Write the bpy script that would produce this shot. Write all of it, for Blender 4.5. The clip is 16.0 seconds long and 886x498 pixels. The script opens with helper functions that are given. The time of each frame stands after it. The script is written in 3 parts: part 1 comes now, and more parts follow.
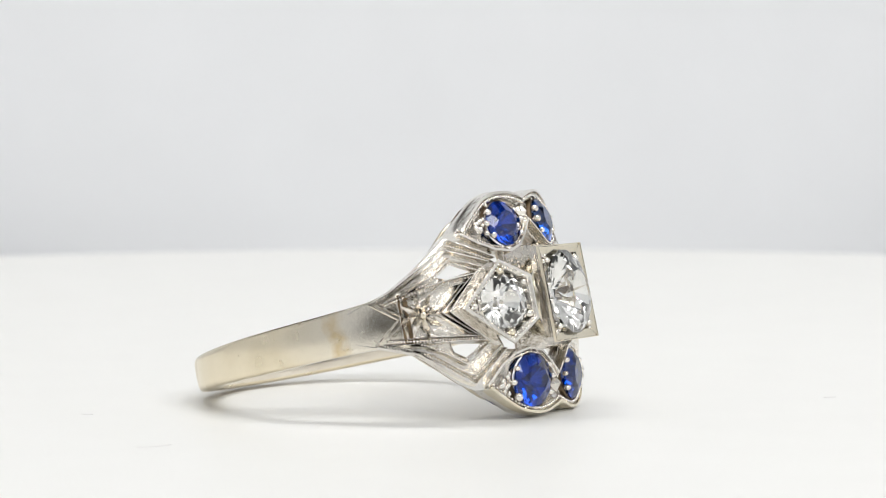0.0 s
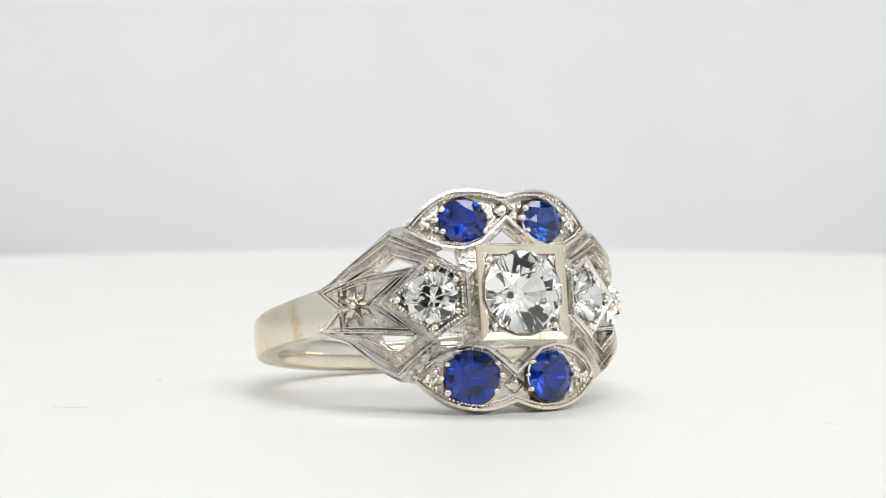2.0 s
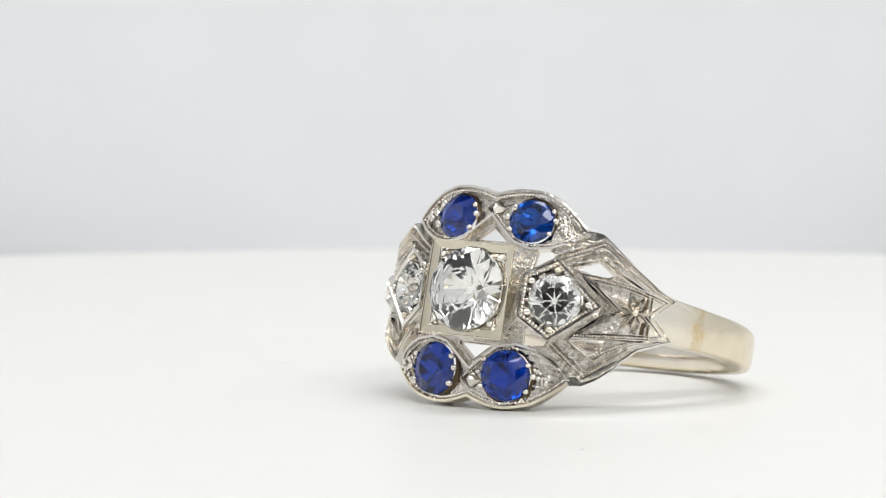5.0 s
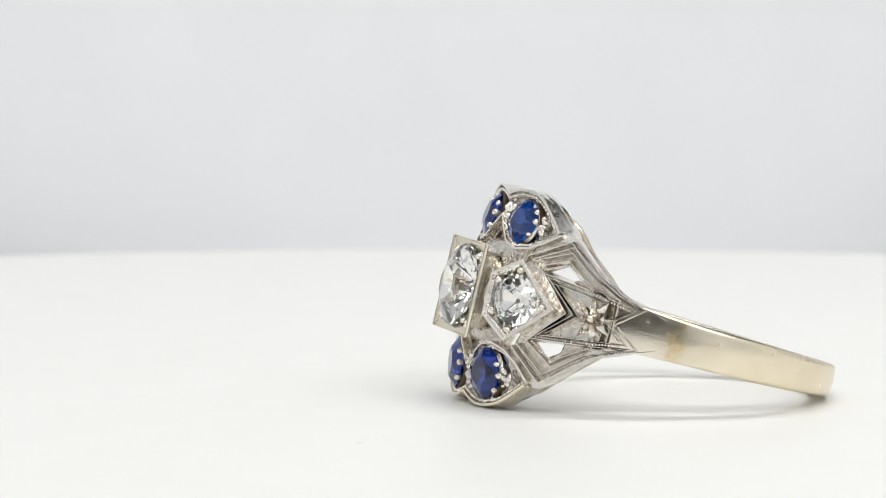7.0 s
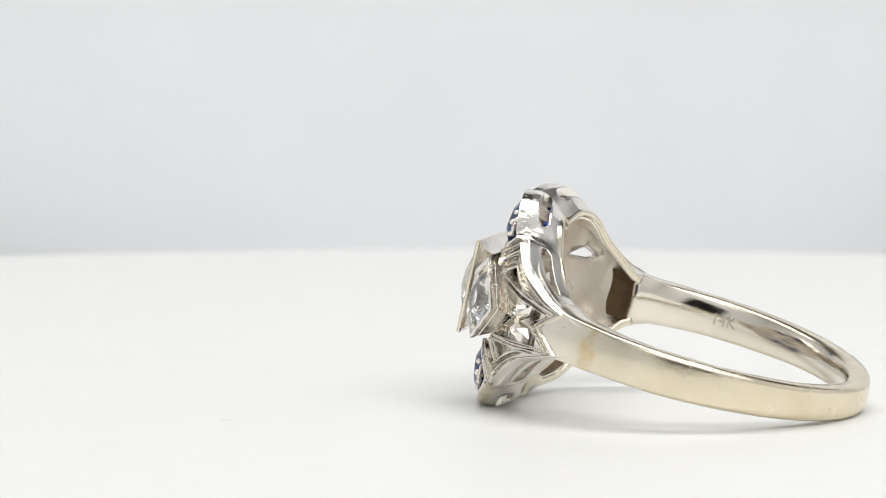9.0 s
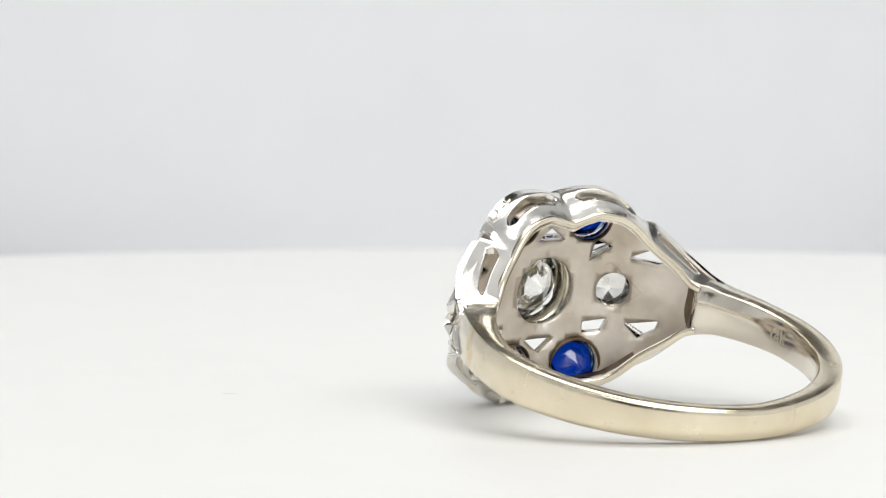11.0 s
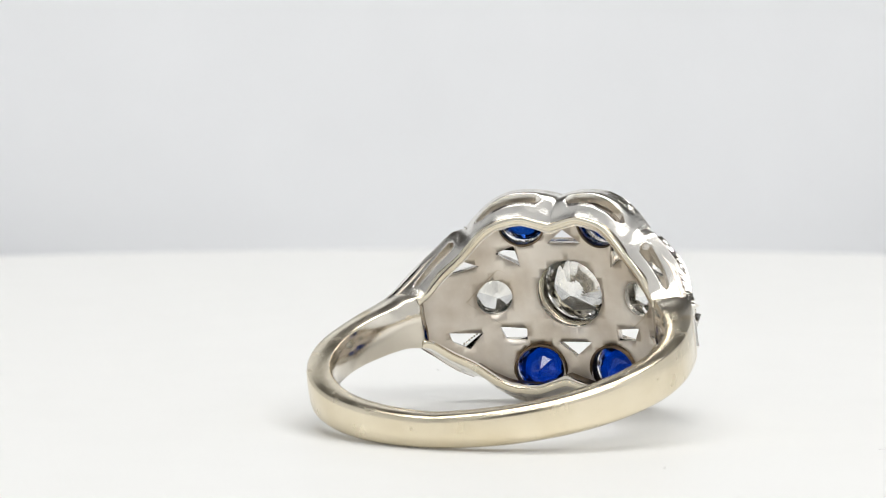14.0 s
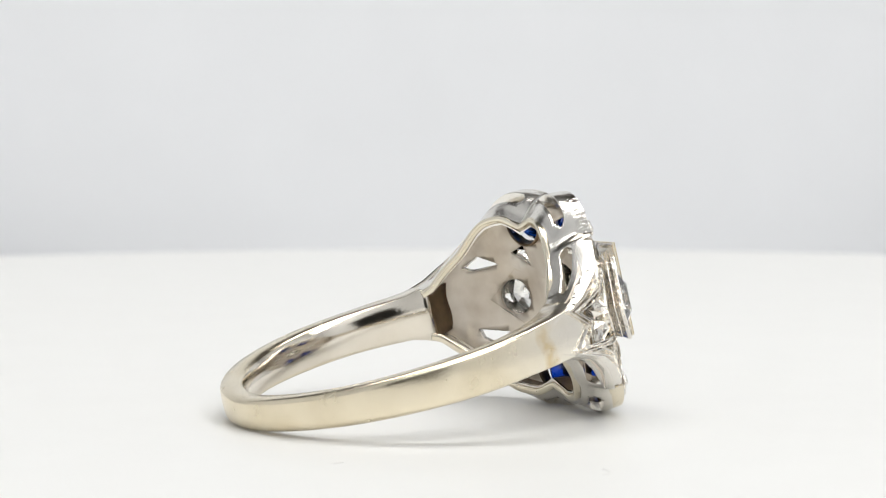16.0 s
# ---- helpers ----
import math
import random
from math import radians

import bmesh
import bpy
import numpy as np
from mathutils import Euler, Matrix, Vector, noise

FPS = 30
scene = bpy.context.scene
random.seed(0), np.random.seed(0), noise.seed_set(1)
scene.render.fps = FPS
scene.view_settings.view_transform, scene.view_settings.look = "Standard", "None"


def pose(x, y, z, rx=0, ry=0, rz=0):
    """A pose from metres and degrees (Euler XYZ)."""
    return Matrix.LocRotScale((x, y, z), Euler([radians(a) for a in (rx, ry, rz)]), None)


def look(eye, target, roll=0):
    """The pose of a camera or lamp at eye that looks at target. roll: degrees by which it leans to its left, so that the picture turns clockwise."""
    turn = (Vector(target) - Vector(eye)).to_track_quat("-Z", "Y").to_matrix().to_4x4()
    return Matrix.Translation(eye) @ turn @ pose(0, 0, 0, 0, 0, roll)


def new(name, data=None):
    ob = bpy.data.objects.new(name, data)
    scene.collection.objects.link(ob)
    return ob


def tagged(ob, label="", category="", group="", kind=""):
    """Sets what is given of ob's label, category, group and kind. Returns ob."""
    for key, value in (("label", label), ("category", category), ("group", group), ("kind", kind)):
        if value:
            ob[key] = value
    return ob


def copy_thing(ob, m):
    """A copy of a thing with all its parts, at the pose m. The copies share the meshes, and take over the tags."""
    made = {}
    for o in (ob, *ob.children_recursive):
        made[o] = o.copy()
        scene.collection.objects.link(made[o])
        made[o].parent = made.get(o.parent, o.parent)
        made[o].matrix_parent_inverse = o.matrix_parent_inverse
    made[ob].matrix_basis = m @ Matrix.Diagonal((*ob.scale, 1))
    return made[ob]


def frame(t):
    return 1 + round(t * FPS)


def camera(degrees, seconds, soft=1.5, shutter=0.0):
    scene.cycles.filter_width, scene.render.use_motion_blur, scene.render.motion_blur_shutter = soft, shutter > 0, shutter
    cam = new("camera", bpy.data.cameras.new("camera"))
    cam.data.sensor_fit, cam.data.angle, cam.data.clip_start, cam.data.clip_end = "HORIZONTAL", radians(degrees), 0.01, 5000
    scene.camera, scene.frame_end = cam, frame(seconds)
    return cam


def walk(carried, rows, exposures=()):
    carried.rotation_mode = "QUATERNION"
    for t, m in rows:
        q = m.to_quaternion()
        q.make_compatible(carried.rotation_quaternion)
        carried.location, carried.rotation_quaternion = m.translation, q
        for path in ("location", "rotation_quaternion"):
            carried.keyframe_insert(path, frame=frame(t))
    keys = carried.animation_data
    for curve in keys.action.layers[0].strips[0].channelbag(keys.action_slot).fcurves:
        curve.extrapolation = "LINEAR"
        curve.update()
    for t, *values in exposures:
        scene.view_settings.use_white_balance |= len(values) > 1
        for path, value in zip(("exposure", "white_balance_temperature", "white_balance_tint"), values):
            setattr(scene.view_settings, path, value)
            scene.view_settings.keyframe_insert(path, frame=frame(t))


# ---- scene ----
MM = 0.001
TURN = -18.98            # turntable speed, degrees a second
FRONT = 3.28             # the second at which the ring faces the lens
CAM_Z = 0.02266          # height of the lens over the turntable
EYE = pose(-0.004683, -0.1766, CAM_Z, 90 - 4.551, 0, 0) @ pose(0, 0, 0, 0, 0, 0.097)
cam = camera(2 * math.degrees(math.atan(784 / 5739.5)), 16.0, soft=0.9)
cam.data.dof.use_dof = True
cam.data.dof.focus_distance = 0.174
cam.data.dof.aperture_fstop = 115.0
walk(cam, [(0.0, EYE), (16.0, EYE)])

# ---- light: a white photo tent with LED panels in its roof ----
world = bpy.data.worlds.new("world")
scene.world = world
world.use_nodes = True
world.node_tree.nodes["Background"].inputs[0].default_value = (0.5, 0.52, 0.55, 1)
world.node_tree.nodes["Background"].inputs[1].default_value = 0.10
scene.view_settings.exposure = 0.0


def area(name, at, target, sx, sy, watts, colour=(1.0, 0.995, 0.98)):
    data = bpy.data.lights.new(name, "AREA")
    data.shape, data.size, data.size_y, data.energy, data.color = "RECTANGLE", sx, sy, watts, colour
    lamp = new(name, data)
    lamp.matrix_world = look(at, target)
    return lamp


area("led_panel_back", (0, 0.065, 0.36), (0, 0.01, 0), 0.36, 0.10, 0.69)
area("led_panel_front", (0.07, -0.23, 0.27), (0, 0.0, 0), 0.40, 0.09, 0.755)


# ---- materials ----
def material(name, colour, rough=0.5, metal=0.0, transmission=0.0, ior=1.5):
    m = bpy.data.materials.new(name)
    m.use_nodes = True
    b = m.node_tree.nodes["Principled BSDF"]
    b.inputs["Base Color"].default_value = (*colour, 1)
    b.inputs["Roughness"].default_value = rough
    b.inputs["Metallic"].default_value = metal
    b.inputs["Transmission Weight"].default_value = transmission
    b.inputs["IOR"].default_value = ior
    return m, m.node_tree, b


def noise_node(tree, scale, detail=3.0, stretch=None):
    coord = tree.nodes.new("ShaderNodeTexCoord")
    tex = tree.nodes.new("ShaderNodeTexNoise")
    tex.inputs["Scale"].default_value, tex.inputs["Detail"].default_value = scale, detail
    if stretch:
        mapping = tree.nodes.new("ShaderNodeMapping")
        mapping.inputs["Scale"].default_value = stretch
        tree.links.new(coord.outputs["Object"], mapping.inputs["Vector"])
        tree.links.new(mapping.outputs["Vector"], tex.inputs["Vector"])
    else:
        tree.links.new(coord.outputs["Object"], tex.inputs["Vector"])
    return tex


def ramp_node(tree, source, stops):
    ramp = tree.nodes.new("ShaderNodeValToRGB")
    e = ramp.color_ramp.elements
    while len(e) < len(stops):
        e.new(0.5)
    for el, (p, c) in zip(e, stops):
        el.position, el.color = p, (*c, 1)
    tree.links.new(source, ramp.inputs["Fac"])
    return ramp


def bump_node(tree, source, strength, distance, shader):
    bump = tree.nodes.new("ShaderNodeBump")
    bump.inputs["Strength"].default_value, bump.inputs["Distance"].default_value = strength, distance
    tree.links.new(source, bump.inputs["Height"])
    tree.links.new(bump.outputs["Normal"], shader.inputs["Normal"])


def metal(name, light, dark, rough, grain, strength, plated=None, cut=0.0, scratch=0.0):
    """Gold alloy with fine scratches, dull patches and a slight change of tone; plated: the whiter plating left near the head;
    cut: small bright facets of the graver; scratch: fine lines round the shank."""
    m, tree, b = material(name, light, rough, 1.0)
    tone = noise_node(tree, 350.0, 4.0)
    colour = ramp_node(tree, tone.outputs["Fac"], [(0.35, dark), (0.65, light)]).outputs["Color"]
    if plated:
        coord = tree.nodes.new("ShaderNodeTexCoord")
        split = tree.nodes.new("ShaderNodeSeparateXYZ")
        tree.links.new(coord.outputs["Object"], split.inputs[0])
        worn = noise_node(tree, 260.0, 5.0)
        along = tree.nodes.new("ShaderNodeMath")
        along.operation = "MULTIPLY_ADD"
        along.inputs[1].default_value = 0.008
        tree.links.new(worn.outputs["Fac"], along.inputs[0])
        tree.links.new(split.outputs["Y"], along.inputs[2])
        fade = tree.nodes.new("ShaderNodeMapRange")
        fade.inputs["From Min"].default_value, fade.inputs["From Max"].default_value = -0.006, 0.004
        tree.links.new(along.outputs[0], fade.inputs["Value"])
        mix = tree.nodes.new("ShaderNodeMix")
        mix.data_type = "RGBA"
        mix.inputs[6].default_value = (*plated, 1)
        tree.links.new(fade.outputs["Result"], mix.inputs[0])
        tree.links.new(colour, mix.inputs[7])
        colour = mix.outputs[2]
    tree.links.new(colour, b.inputs["Base Color"])
    dull = noise_node(tree, 900.0, 5.0)
    r = ramp_node(tree, dull.outputs["Fac"], [(0.3, (rough * 0.8,) * 3), (0.75, (rough * 1.45,) * 3)])
    tree.links.new(r.outputs["Color"], b.inputs["Roughness"])
    height = noise_node(tree, grain, 4.0).outputs["Fac"]
    if cut:
        coord = tree.nodes.new("ShaderNodeTexCoord")
        chips = tree.nodes.new("ShaderNodeTexVoronoi")
        chips.inputs["Scale"].default_value = 2600.0
        tree.links.new(coord.outputs["Object"], chips.inputs["Vector"])
        join = tree.nodes.new("ShaderNodeMath")
        join.operation = "MULTIPLY_ADD"
        join.inputs[1].default_value = cut
        tree.links.new(chips.outputs["Distance"], join.inputs[0])
        tree.links.new(height, join.inputs[2])
        height = join.outputs[0]
    if scratch:
        lines = noise_node(tree, 1500.0, 5.0, (0.12, 0.12, 3.0))
        join = tree.nodes.new("ShaderNodeMath")
        join.operation = "MULTIPLY_ADD"
        join.inputs[1].default_value = scratch
        tree.links.new(lines.outputs["Fac"], join.inputs[0])
        tree.links.new(height, join.inputs[2])
        height = join.outputs[0]
    bump_node(tree, height, strength, 0.00006, b)
    return m


PLATE = (0.90, 0.87, 0.815)
WHITE_GOLD = metal("white_gold", (0.93, 0.895, 0.835), (0.80, 0.765, 0.705), 0.10, 4200.0, 0.6, cut=0.7)
# Ground of the head; the shade in its recesses is put into this colour.
ENGRAVED_SHADED = metal("engraved_gold_shaded", (0.80, 0.76, 0.70), (0.54, 0.50, 0.44), 0.14, 7000.0, 0.9, cut=1.2)
POLISHED = metal("polished_gold", (0.88, 0.83, 0.75), (0.80, 0.75, 0.67), 0.20, 9000.0, 0.10, PLATE, scratch=0.3)
BAND_GOLD = metal("band_gold", (0.84, 0.755, 0.585), (0.76, 0.67, 0.495), 0.21, 9000.0, 0.10, PLATE, scratch=0.4)
BAND_INSIDE = metal("band_inside", (0.84, 0.785, 0.69), (0.74, 0.68, 0.58), 0.11, 9000.0, 0.08, scratch=0.6)
INNER_GOLD = metal("inner_gold", (0.87, 0.81, 0.73), (0.68, 0.60, 0.50), 0.46, 1800.0, 0.5)
EDGE_GOLD = metal("edge_gold", (0.87, 0.81, 0.67), (0.82, 0.74, 0.58), 0.2, 3000.0, 0.15)


def seam(m, at, outside, tint):
    """A faint yellow solder seam across the outer side of the shank."""
    tree = m.node_tree
    b = tree.nodes["Principled BSDF"]
    was = b.inputs["Base Color"].links[0].from_socket
    coord = tree.nodes.new("ShaderNodeTexCoord")
    split = tree.nodes.new("ShaderNodeSeparateXYZ")
    tree.links.new(coord.outputs["Object"], split.inputs[0])
    wobble = noise_node(tree, 900.0, 4.0)

    def maths(kind, a, second=None, third=None):
        node = tree.nodes.new("ShaderNodeMath")
        node.operation = kind
        for k, value in enumerate((a, second, third)):
            if isinstance(value, float):
                node.inputs[k].default_value = value
            elif value:
                tree.links.new(value, node.inputs[k])
        return node.outputs[0]
    off = maths("ABSOLUTE", maths("ADD", split.outputs["Y"], maths("MULTIPLY_ADD", wobble.outputs["Fac"], 0.0016, at)))
    strip = ramp_node(tree, maths("MULTIPLY", off, 1500.0), [(0.1, (0.55, 0.55, 0.55)), (0.8, (0, 0, 0))]).outputs["Color"]
    patch = ramp_node(tree, noise_node(tree, 1400.0, 2.0).outputs["Fac"], [(0.35, (0.35,) * 3), (0.6, (1, 1, 1))]).outputs["Color"]
    outer = maths("GREATER_THAN", maths("ABSOLUTE", split.outputs["X"]), outside)
    mix = tree.nodes.new("ShaderNodeMix")
    mix.data_type = "RGBA"
    mix.inputs[7].default_value = (*tint, 1)
    tree.links.new(maths("MULTIPLY", maths("MULTIPLY", strip, patch), outer), mix.inputs[0])
    tree.links.new(was, mix.inputs[6])
    tree.links.new(mix.outputs[2], b.inputs["Base Color"])


seam(BAND_GOLD, 0.0030, 0.0089, (0.62, 0.42, 0.12))


def gem_material(name, colour, ior):
    m, tree, b = material(name, colour, 0.0, 0.0, 1.0, ior)
    return m


DIAMOND = gem_material("diamond", (0.99, 0.98, 0.945), 1.95)
SAPPHIRE = gem_material("sapphire", (0.0005, 0.033, 0.35), 1.66)
PALE_SAPPHIRE = gem_material("pale_sapphire", (0.004, 0.055, 0.33), 1.66)

PAPER, tree, b = material("white_paper", (0.82, 0.825, 0.83), 0.65)
t = noise_node(tree, 60.0, 6.0)
r = ramp_node(tree, t.outputs["Fac"], [(0.3, (0.808, 0.815, 0.826)), (0.7, (0.828, 0.835, 0.846))])
tree.links.new(r.outputs["Color"], b.inputs["Base Color"])
DISC, tree, b = material("white_acrylic", (0.86, 0.86, 0.84), 0.45)
t = noise_node(tree, 180.0, 6.0)
r = ramp_node(tree, t.outputs["Fac"], [(0.3, (0.845, 0.843, 0.822)), (0.7, (0.857, 0.855, 0.834))])
tree.links.new(r.outputs["Color"], b.inputs["Base Color"])
FIBRE, tree, b = material("grey_fibre", (0.74, 0.73, 0.72), 0.8)
DARK, tree, b = material("room_wall", (0.30, 0.27, 0.24), 0.9)
# Brown tarnish; also the dark colour that stands for shade inside the ring.
TARNISH_AND_SHADE = metal("tarnished_shaded_gold", (0.26, 0.19, 0.12), (0.09, 0.065, 0.045), 0.42, 2600.0, 0.5)
STAMP, tree, b = material("stamped_groove", (0.56, 0.52, 0.46), 0.45, 1.0)


# ---- mesh tools ----
class Shape:
    """Vertices and faces of one part, in millimetres."""

    def __init__(self):
        self.v, self.f, self.smooth = [], [], []

    def add(self, verts, faces, smooth=False):
        k = len(self.v)
        self.v += [tuple(p) for p in verts]
        self.f += [tuple(i + k for i in f) for f in faces]
        self.smooth += [smooth] * len(faces)
        return self


def to_mesh(name, shape, mat):
    me = bpy.data.meshes.new(name)
    me.from_pydata([(x * MM, y * MM, z * MM) for x, y, z in shape.v], [], shape.f)
    me.polygons.foreach_set("use_smooth", shape.smooth)
    bm = bmesh.new()
    bm.from_mesh(me)
    bmesh.ops.recalc_face_normals(bm, faces=bm.faces)
    bm.to_mesh(me)
    bm.free()
    me.materials.append(mat)
    return me


def part(name, shape, mat, parent, label=""):
    ob = new(name, shape if isinstance(shape, bpy.types.Mesh) else to_mesh(name, shape, mat))
    ob.parent = parent
    if label:
        tagged(ob, label)
    return ob


def inside(poly, x, y):
    hit = False
    for (x0, y0), (x1, y1) in zip(poly, poly[1:] + poly[:1]):
        if (y0 > y) != (y1 > y) and x < (x1 - x0) * (y - y0) / (y1 - y0) + x0:
            hit = not hit
    return hit


def resample(line, step, closed=False):
    pts = list(line) + ([line[0]] if closed else [])
    out = []
    for a, b in zip(pts, pts[1:]):
        n = max(1, round(math.dist(a, b) / step))
        out += [tuple(p + (q - p) * i / n for p, q in zip(a, b)) for i in range(n)]
    return out if closed else out + [tuple(pts[-1])]


def plate(outline, holes, front, back, step=0.5):
    """A curved plate with openings: the outline and holes in the flat (u, v), front and back map them into space."""
    from mathutils.geometry import delaunay_2d_cdt
    loops = [resample(outline, step * 0.6, True)] + [resample(h, step * 0.6, True) for h in holes]
    verts, edges = [], []
    for lp in loops:
        k = len(verts)
        verts += [Vector(p) for p in lp]
        edges += [(k + i, k + (i + 1) % len(lp)) for i in range(len(lp))]
    us, vs = [p[0] for p in outline], [p[1] for p in outline]
    u = min(us) + step * 0.5
    while u < max(us):
        v = min(vs) + step * 0.37
        while v < max(vs):
            if inside(outline, u, v) and not any(inside(h, u, v) for h in holes):
                verts.append(Vector((u, v)))
            v += step
        u += step
    vo, _, fo, *_ = delaunay_2d_cdt(verts, edges, [], 0, 1e-5)
    faces = []
    for f in fo:
        cx, cy = sum(vo[i].x for i in f) / len(f), sum(vo[i].y for i in f) / len(f)
        if inside(outline, cx, cy) and not any(inside(h, cx, cy) for h in holes):
            faces.append(tuple(f))
    n = len(vo)
    s = Shape()
    pts = [front(p.x, p.y) for p in vo] + [back(p.x, p.y) for p in vo]
    count = {}
    for f in faces:
        for a, b in zip(f, f[1:] + f[:1]):
            count[(a, b)] = 1
    rim = [(a, b) for a, b in count if (b, a) not in count]
    s.add(pts, faces + [tuple(i + n for i in reversed(f)) for f in faces], True)
    s.f += [(b, a, a + n, b + n) for a, b in rim]
    s.smooth += [False] * len(rim)
    return s


R_ARC = 11.4  # millimetres of arc per radian on the head


def base_r(phi, z):
    """Radius of the head's face at phi degrees from its front."""
    a = abs(phi)
    k = min(1, max(0, (a - 42) / 43))
    k = 1 - (1 - k) * (1 - k)
    w = min(1, max(0, (a - 20) / 14))
    return (11.5 - 0.017 * z * z - 0.25 * w * w * (3 - 2 * w)) * (1 - k) + 10.13 * k


def on(phi, z, lift=0.0):
    r = base_r(phi, z) + lift
    p = radians(phi)
    return (r * math.sin(p), -r * math.cos(p), z)


def facing(phi, z, lift=0.0, lean=0.0, spin=0.0):
    """A pose on the head with its z axis outwards; lean tips it upwards."""
    p = radians(phi)
    m = Matrix(((math.cos(p), 0, math.sin(p)), (math.sin(p), 0, -math.cos(p)), (0, 1, 0))).to_4x4()
    m = m @ pose(0, 0, 0, -lean, 0, spin)
    m.translation = Vector(on(phi, z, lift))
    return m


def low_end(phi):
    """Relief flattens out towards the shank."""
    return 1 - 0.6 * min(1, max(0, (abs(phi) - 40) / 14))


def ridge(line, width, height, base=-0.05, flat=0.0, closed=False, step=1.2):
    """A raised strip along a line of (phi, z) on the head, triangular, or flat-topped."""
    pts = resample(line, step, closed)
    n = len(pts)
    s = Shape()
    rows = []
    for i, (p, z) in enumerate(pts):
        a, b = pts[(i - 1) % n if closed else max(0, i - 1)], pts[(i + 1) % n if closed else min(n - 1, i + 1)]
        k = radians(1) * R_ARC
        t = Vector(((b[0] - a[0]) * k, b[1] - a[1])).normalized()
        nx, nz = -t.y / k, t.x
        w, c, top = width / 2, flat * width / 2, height * low_end(p)
        rows.append([on(p + nx * w, z + nz * w, base), on(p + nx * c, z + nz * c, top),
                     on(p - nx * c, z - nz * c, top), on(p - nx * w, z - nz * w, base)])
    verts = [v for r in rows for v in r]
    faces = []
    for i in range(n if closed else n - 1):
        j = (i + 1) % n
        faces += [(i * 4 + k, j * 4 + k, j * 4 + k + 1, i * 4 + k + 1) for k in range(3)]
    if not closed:
        faces += [(0, 1, 2, 3), tuple((n - 1) * 4 + k for k in (3, 2, 1, 0))]
    return s.add(verts, faces)


def ball_data(n=8, m=5):
    v = [(0, 0, 1)] + [(math.sin(math.pi * j / m) * math.cos(2 * math.pi * i / n), math.sin(math.pi * j / m) * math.sin(2 * math.pi * i / n),
                        math.cos(math.pi * j / m)) for j in range(1, m) for i in range(n)] + [(0, 0, -1)]
    f = [(0, 1 + i, 1 + (i + 1) % n) for i in range(n)]
    for j in range(m - 2):
        f += [(1 + j * n + i, 1 + (j + 1) * n + i, 1 + (j + 1) * n + (i + 1) % n, 1 + j * n + (i + 1) % n) for i in range(n)]
    k = 1 + (m - 2) * n
    f += [(len(v) - 1, k + (i + 1) % n, k + i) for i in range(n)]
    return v, f


BALL, BALL_LOW = ball_data(), ball_data(6, 4)


def ball(shape, at, r, m=None, low=False, squash=1.0):
    v, f = BALL_LOW if low else BALL
    at = Vector(at)
    rot = m.to_3x3() if m else Matrix.Identity(3)
    return shape.add([at + rot @ Vector((x * r, y * r, z * r * squash)) for x, y, z in v], f, True)


def beads(line, r, gap, lift, closed=False):
    """Milgrain: a row of tiny beads along a line on the head."""
    s = Shape()
    k = radians(1) * R_ARC
    flat = [(p * k, z) for p, z in line]
    for x, z in resample(flat, gap, closed):
        ball(s, on(x / k, z, lift * low_end(x / k)), r * random.uniform(0.8, 1.15), low=True)
    return s


def hull(points):
    bm = bmesh.new()
    for p in points:
        bm.verts.new(p)
    bmesh.ops.convex_hull(bm, input=bm.verts)
    bmesh.ops.dissolve_limit(bm, angle_limit=radians(1.0), verts=bm.verts, edges=bm.edges)
    bm.verts.index_update()
    s = Shape().add([v.co[:] for v in bm.verts], [tuple(v.index for v in f.verts) for f in bm.faces])
    bm.free()
    return s


def ring_of(n, r, z, turn=0.0, sx=1.0, sy=1.0):
    return [(r * sx * math.cos(2 * math.pi * (i + turn) / n), r * sy * math.sin(2 * math.pi * (i + turn) / n), z) for i in range(n)]


def brilliant(r, table=0.5, crown=0.36, pavilion=0.82, culet=0.06, sx=1.0, sy=1.0, uneven=0.04):
    """An old round cut with its table, crown, girdle, pavilion and open culet; uneven: how far its facets were cut by eye."""
    def loose(points):
        return [(x * random.uniform(1 - uneven, 1 + uneven), y * random.uniform(1 - uneven, 1 + uneven), z) for x, y, z in points]
    pts = loose(ring_of(8, r * table, r * crown, 0.5, sx, sy))
    pts += loose(ring_of(8, r * 0.79, r * crown * 0.54, 0.0, sx, sy))
    pts += ring_of(16, r, r * 0.03, 0.0, sx, sy) + ring_of(16, r, -r * 0.03, 0.0, sx, sy)
    pts += loose(ring_of(8, r * 0.74, -r * pavilion * 0.36, 0.0, sx, sy))
    pts += loose(ring_of(8, r * 0.36, -r * pavilion * 0.72, 0.5, sx, sy))
    pts += ring_of(8, r * culet, -r * pavilion, 0.5, sx, sy)
    return hull(pts)


def moved(shape, m):
    shape.v = [tuple(m @ Vector(p)) for p in shape.v]
    return shape


def mirror(line):
    return [(-p, z) for p, z in line]


